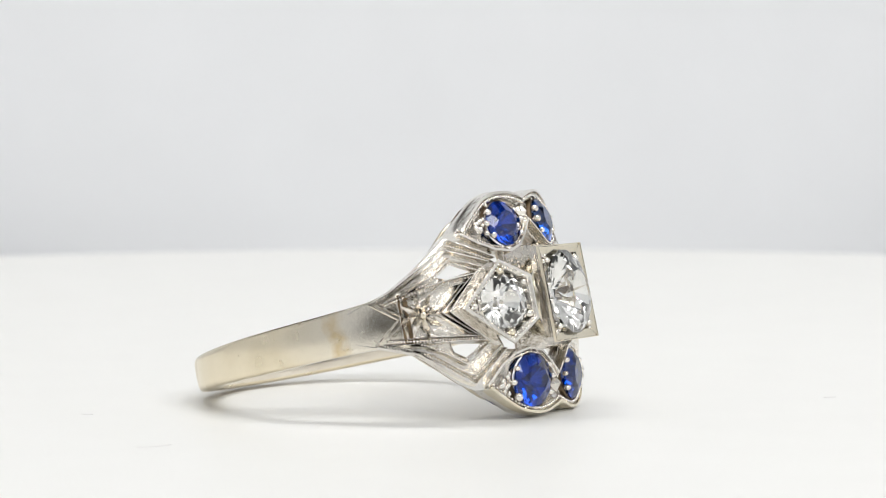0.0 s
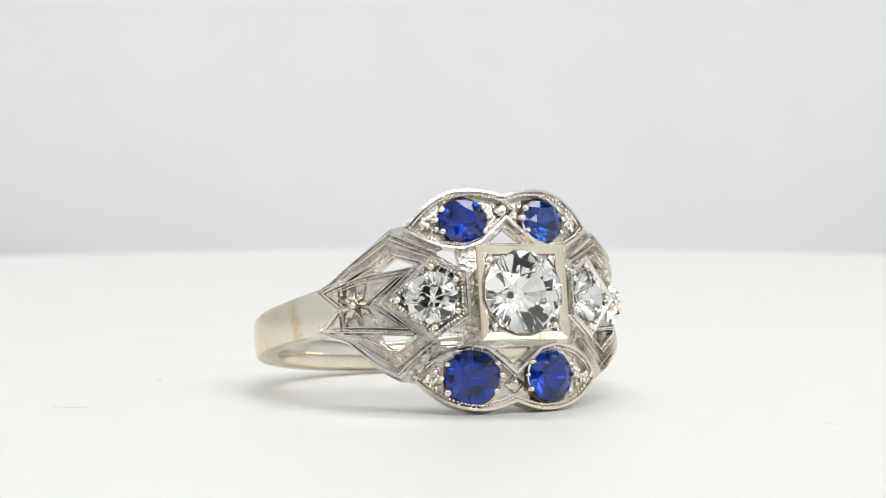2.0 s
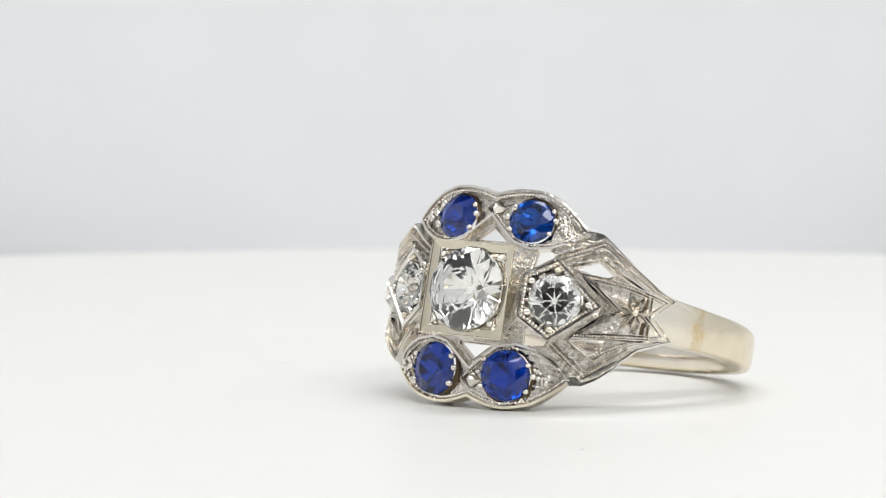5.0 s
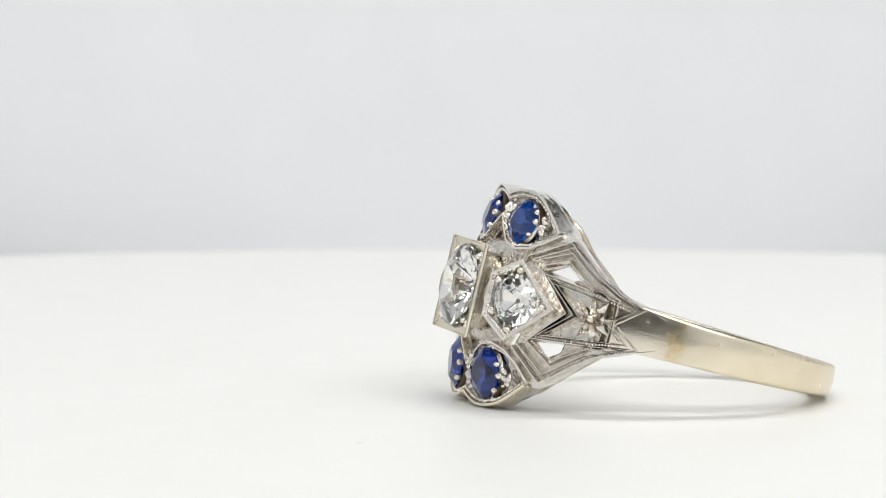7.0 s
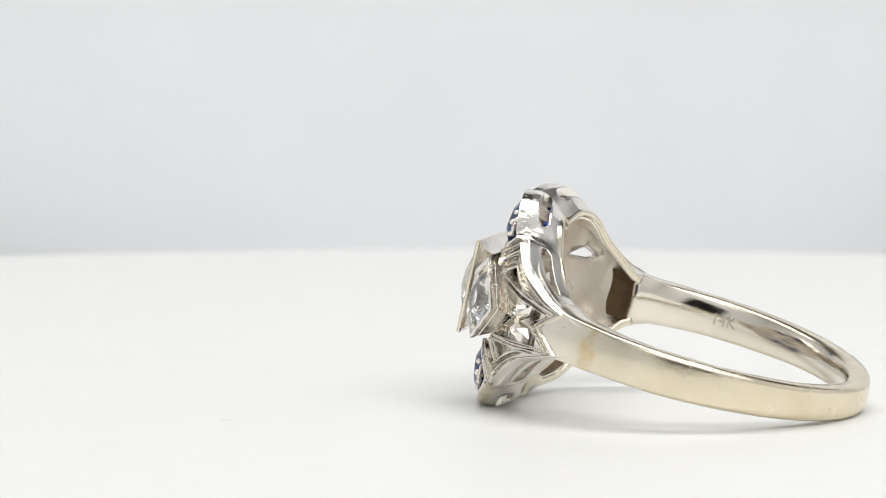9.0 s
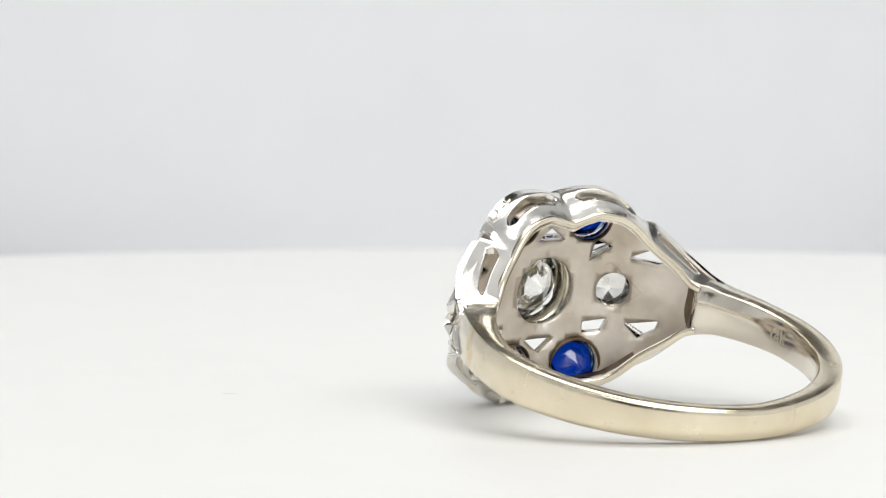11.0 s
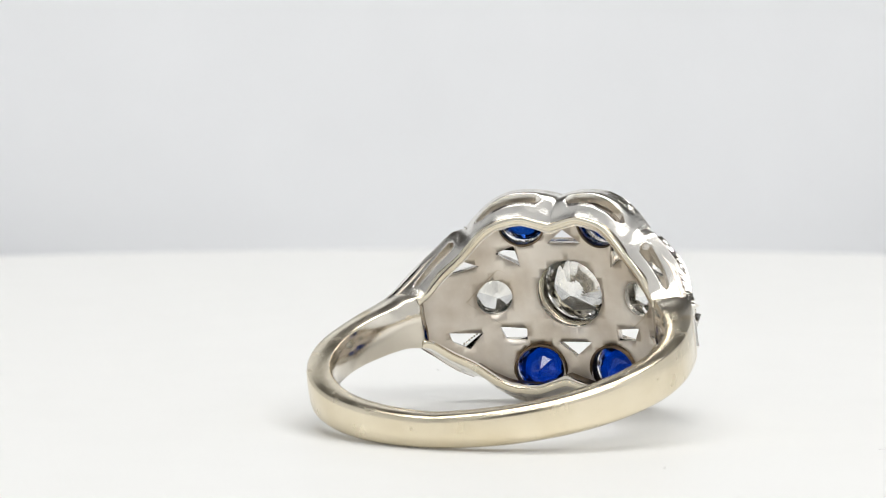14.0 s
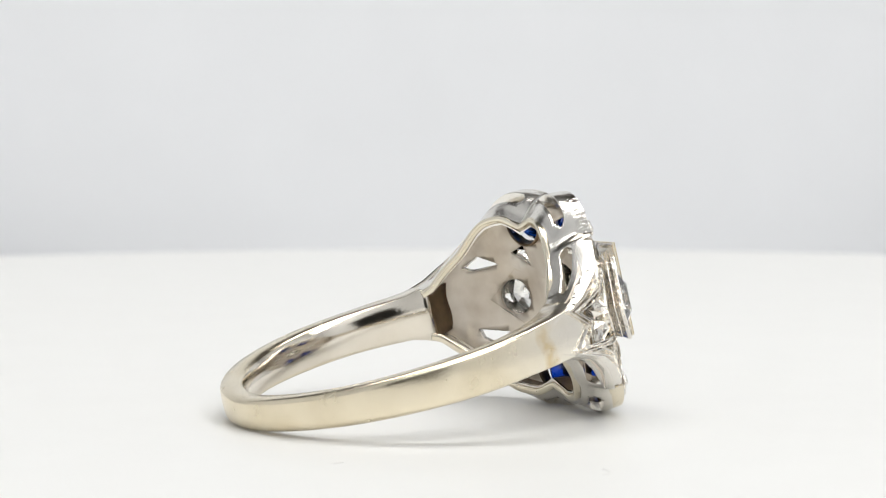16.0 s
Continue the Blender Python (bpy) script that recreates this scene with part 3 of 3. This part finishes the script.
for edge, under, sz in ((TOP, UNDER_TOP, 1), (LOW, UNDER_LOW, -1)):
    for sgn in (-1, 1):
        rim = [(sgn * p, z - sz * 0.08) for p, z in edge if p <= 28]
        part("lobe_rim", ridge(rim, 0.24, 0.36, -0.4, 0.55), EDGE_GOLD if sz < 0 else WHITE_GOLD, ring, "thin raised rim of a lobe")
        tagged(part("milgrain", beads([(p * 0.985, z - sz * 0.24) for p, z in rim], 0.105, 0.2, 0.2), WHITE_GOLD, ring), kind="stuff")
        cross = [(sgn * p, z) for p, z in under]
        part("lobe_strap", ridge(cross, 0.36, 0.30, -0.4, 0.35), WHITE_GOLD, ring, "curved strap under a sapphire")
        tagged(part("milgrain", beads([(p, z + sz * 0.2) for p, z in cross], 0.07, 0.16, 0.14), WHITE_GOLD, ring), kind="stuff")
    zc = 4.78 if sz > 0 else -4.72
    s = Shape()
    s.add([on(-3.2, zc, 0.0), on(0, zc + 0.52, 0.0), on(3.2, zc, 0.0), on(0, zc - 0.52, 0.0), on(-0.4, zc, 0.30), on(0.4, zc, 0.30)],
          [(0, 4, 1), (1, 4, 5), (1, 5, 2), (2, 5, 3), (3, 5, 4), (3, 4, 0), (0, 1, 2, 3)])
    part("lozenge", s, WHITE_GOLD, ring, "bright faceted lozenge between two lobes")

for phi, z, r, sx, sy, turn in ((-12.2, 4.2, 1.29, 1.04, 0.96, 14), (12, 4.22, 1.25, 1.04, 0.97, 3), (-12.6, -4.32, 1.48, 1.03, 0.99, 20), (11, -4.3, 1.43, 1.0, 0.98, 8)):
    lean = 8 if z > 0 else -8
    # Collet; its dark colour stands for the shadow gap round the stone.
    s = Shape()
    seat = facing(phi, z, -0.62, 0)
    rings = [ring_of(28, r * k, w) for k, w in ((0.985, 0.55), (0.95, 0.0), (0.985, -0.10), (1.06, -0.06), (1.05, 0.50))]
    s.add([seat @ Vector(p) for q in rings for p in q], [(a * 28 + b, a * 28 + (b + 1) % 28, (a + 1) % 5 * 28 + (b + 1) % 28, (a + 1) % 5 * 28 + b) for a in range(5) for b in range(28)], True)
    part("seat", s, TARNISH_AND_SHADE, ring, "collet behind a sapphire, coloured dark for the shade round the stone")
    m = facing(phi, z, 0.14, lean)
    part("sapphire", moved(brilliant(r, 0.52, 0.30, 0.80, 0.03, sx, sy, 0.10), m @ pose(0, 0, 0, 0, 0, turn)), PALE_SAPPHIRE if z > 0 and phi > 0 else SAPPHIRE, ring,
         "paler greyish blue old cut sapphire" if z > 0 and phi > 0 else "deep blue old cut sapphire")
    for a in (-30, 4, 28, 150, 178, 208):
        s = Shape()
        d = r * (1.03 if abs(math.sin(radians(a))) > 0.2 else 1.12) * random.uniform(0.97, 1.04)
        ball(s, m @ Vector((d * math.cos(radians(a)), d * math.sin(radians(a)), 0.10)), random.uniform(0.17, 0.26), squash=random.uniform(0.7, 1.0))
        part("prong", s, WHITE_GOLD, ring)
    out = 1 if phi > 0 else -1
    s = Shape()
    for k in range(16):
        d = random.uniform(1.18, 1.75)
        a = random.uniform(-0.5, 0.5) * (2.0 - d)
        ball(s, m @ Vector((out * r * d * math.cos(a), r * d * math.sin(a) * 0.9 - (0.12 if z > 0 else -0.12) * (d - 1), -0.06)), random.uniform(0.09, 0.19), low=True)
    tagged(part("bright_cut", s, WHITE_GOLD, ring), kind="stuff")
    s = Shape()
    for k in range(10):
        a = random.uniform(0.9, 2.3) + (0 if random.random() < 0.5 else math.pi)
        ball(s, m @ Vector((r * 1.1 * math.cos(a), r * 1.1 * math.sin(a), -0.02)), random.uniform(0.06, 0.12), low=True)
    tagged(part("bright_cut", s, WHITE_GOLD, ring), kind="stuff")

# ---- engraved shoulders ----
for sgn in (-1, 1):
    def side(line):
        return [(sgn * p, z) for p, z in line]

    for line, w, h in (([(57.3, 1.13), (50.9, 1.56), (42.4, 2.47), (36, 3.30), (32.6, 3.75), (20, 2.45)], 0.24, 0.22),
                       ([(56.1, 1.1), (49.6, 1.46), (41.1, 2.28), (33.8, 3.2), (22, 2.26)], 0.20, 0.18),
                       ([(54.9, 1.04), (47.4, 1.31), (39.1, 2.02), (33.2, 2.76), (24.4, 2.06)], 0.18, 0.16),
                       ([(57.3, -1.08), (46.6, -1.86), (40.1, -2.97), (36, -3.6), (32.2, -4.0), (21.7, -2.4)], 0.24, 0.22),
                       ([(53.8, -1.2), (43.7, -1.98), (36.9, -2.98), (32.7, -3.5), (23.2, -2.22)], 0.20, 0.18),
                       ([(48, -1.42), (44.8, -1.56), (38.5, -2.26), (34, -2.86), (26, -1.94)], 0.18, 0.16),
                       ([(57.6, 1.2), (50.0, 0.06), (57.6, -1.08)], 0.22, 0.2), ([(54.8, 1.02), (47.8, 0.0), (54.4, -0.97)], 0.18, 0.18),
                       ([(52.4, 0.8), (46.6, 0.0), (52.2, -0.8)], 0.14, 0.12),
                       ([(54.9, 1.0), (41.8, 1.5), (35.5, 1.64), (25.8, 1.8)], 0.2, 0.2), ([(51.8, 0.86), (39, 1.24), (30.2, 1.38)], 0.16, 0.16),
                       ([(55.4, -1.1), (44.6, -1.4), (27.5, -1.76)], 0.2, 0.2), ([(53.6, -0.92), (41.3, -1.18), (28.9, -1.5)], 0.16, 0.16),
                       ([(25.6, 1.98), (36.4, 0.0), (25.6, -2.02)], 0.2, 0.16), ([(28.3, 1.6), (38.6, 0.02), (28.9, -1.5)], 0.18, 0.14),
                       ([(31.5, 1.32), (40.2, 0.02), (31.5, -1.3)], 0.12, 0.12)):
        part("engraved_ridge", ridge(side(line), w * 1.05, h * 1.35 + 0.06, -0.2, 0.2), WHITE_GOLD, ring)
    for line in ([(53, 0.95), (41.8, 1.38), (35.5, 1.51), (27, 1.65)], [(53, -1.0), (44.6, -1.28), (28.2, -1.63)], [(46, 1.25), (38.5, 1.88), (33.1, 2.54), (26, 1.98)],
                 [(46, -1.38), (38.5, -2.08), (34.2, -2.66), (27.2, -1.9)], [(33.0, 3.5), (21, 2.36)], [(32.4, -3.76), (22.4, -2.3)], [(55, 1.18), (45, 2.08), (34, 3.5)], [(55, -1.15), (45, -1.94), (34, -3.5)]):
        tagged(part("milgrain", beads(side(line), 0.075, 0.17, 0.08), WHITE_GOLD, ring), kind="stuff")
    flower = facing(sgn * 43.8, 0.05, 0.2)
    for k in range(8):
        a = 2 * math.pi * k / 8 + 0.2
        u, w = Vector((math.cos(a), math.sin(a), 0)), Vector((-math.sin(a), math.cos(a), 0))
        pts = [u * 0.18 + w * 0.07, u * 0.7 + w * 0.22, u * 1.28, u * 0.7 - w * 0.22, u * 0.18 - w * 0.07]
        pts = [p + Vector((0, 0, -0.2)) for p in pts]
        s = Shape().add([flower @ p for p in pts] + [flower @ (u * 0.2 + Vector((0, 0, 0.12))), flower @ (u * 0.62 + Vector((0, 0, 0.3)))],
                        [(0, 1, 6, 5), (1, 2, 6), (2, 3, 6), (3, 4, 5, 6), (4, 0, 5), (4, 3, 2, 1, 0)])
        part("petal", s, WHITE_GOLD, ring)
    s = Shape()
    ball(s, flower @ Vector((0, 0, 0.12)), 0.2)
    part("flower_centre", s, EDGE_GOLD, ring, "round yellowish bead at the flower's heart")

# ---- the fineness stamp inside the shank ----
curve = bpy.data.curves.new("stamp", "FONT")
curve.body, curve.size, curve.extrude, curve.align_x, curve.align_y = "14K", 1.0, 0.02, "CENTER", "CENTER"
letters = bpy.data.objects.new("stamp", curve)
src = letters.to_mesh()
s = Shape()
s.add([band_at(-86.5 - math.degrees(v.co.x / 8.8), 8.775 - v.co.z, v.co.y - 0.15) for v in src.vertices], [tuple(p.vertices) for p in src.polygons])
letters.to_mesh_clear()
bpy.data.objects.remove(letters)
part("stamp", s, STAMP, ring, "small stamped letters")

# ---- the hair on the turntable ----
hair = tagged(new("hair"), "thin grey curled fibre lying on the turntable", "fibre")


def tube(points, r, n=5):
    s = Shape()
    rows = []
    for k, p in enumerate(points):
        a, b = Vector(points[max(0, k - 1)]), Vector(points[min(len(points) - 1, k + 1)])
        t = (b - a).normalized()
        u = t.cross(Vector((0, 0, 1))).normalized()
        w = u.cross(t)
        rows.append([Vector(p) + u * r * math.cos(2 * math.pi * i / n) + w * r * math.sin(2 * math.pi * i / n) for i in range(n)])
    f = [(k * n + i, k * n + (i + 1) % n, (k + 1) * n + (i + 1) % n, (k + 1) * n + i) for k in range(len(points) - 1) for i in range(n)]
    return s.add([v for r0 in rows for v in r0], f, True)


part("strand", tube([(-1.0, 0.15, 0.03), (-0.5, -0.12, 0.03), (0.1, -0.15, 0.03), (0.6, 0.0, 0.03), (1.0, 0.22, 0.03)], 0.010), FIBRE, hair)

speck = tube([(-0.35, 0.1, 0.02), (-0.1, -0.05, 0.02), (0.15, 0.0, 0.02), (0.35, -0.12, 0.02)], 0.010)
lint = copy_thing(hair, pose(0.01118, -0.01331, 0))
tagged(lint, "tiny pale lint speck lying on the turntable", "fibre")
lint.name = "lint"
lint.children[0].data = to_mesh("speck", speck, FIBRE)
fluff = copy_thing(hair, pose(-0.01469, 0.01910, 0))
tagged(fluff, "short pale lint thread lying on the turntable", "fibre")
fluff.name = "lint"
fluff.children[0].data = lint.children[0].data


# ---- what moves ----
def motions():
    rest = pose(-0.002012, 0.009268, 0.00355, 0, 1.7, 0) @ pose(0, 0, 0, -13.583, 0, 0)
    times = [k / 10 for k in range(161)]
    spin = [(t, pose(0, 0, 0, 0, 0, TURN * (t - FRONT))) for t in times]
    walk(turntable, spin)
    walk(ring, [(t, m @ rest) for t, m in spin])
    walk(lint, [(t, m @ pose(0.01118, -0.01331, 0, 0, 0, 150)) for t, m in spin])
    walk(fluff, [(t, m @ pose(-0.01469, 0.01910, 0, 0, 0, -62)) for t, m in spin])
    walk(hair, [(t, m @ pose(-0.0233, 0.0092, 0, 0, 0, -32)) for t, m in spin])


motions()
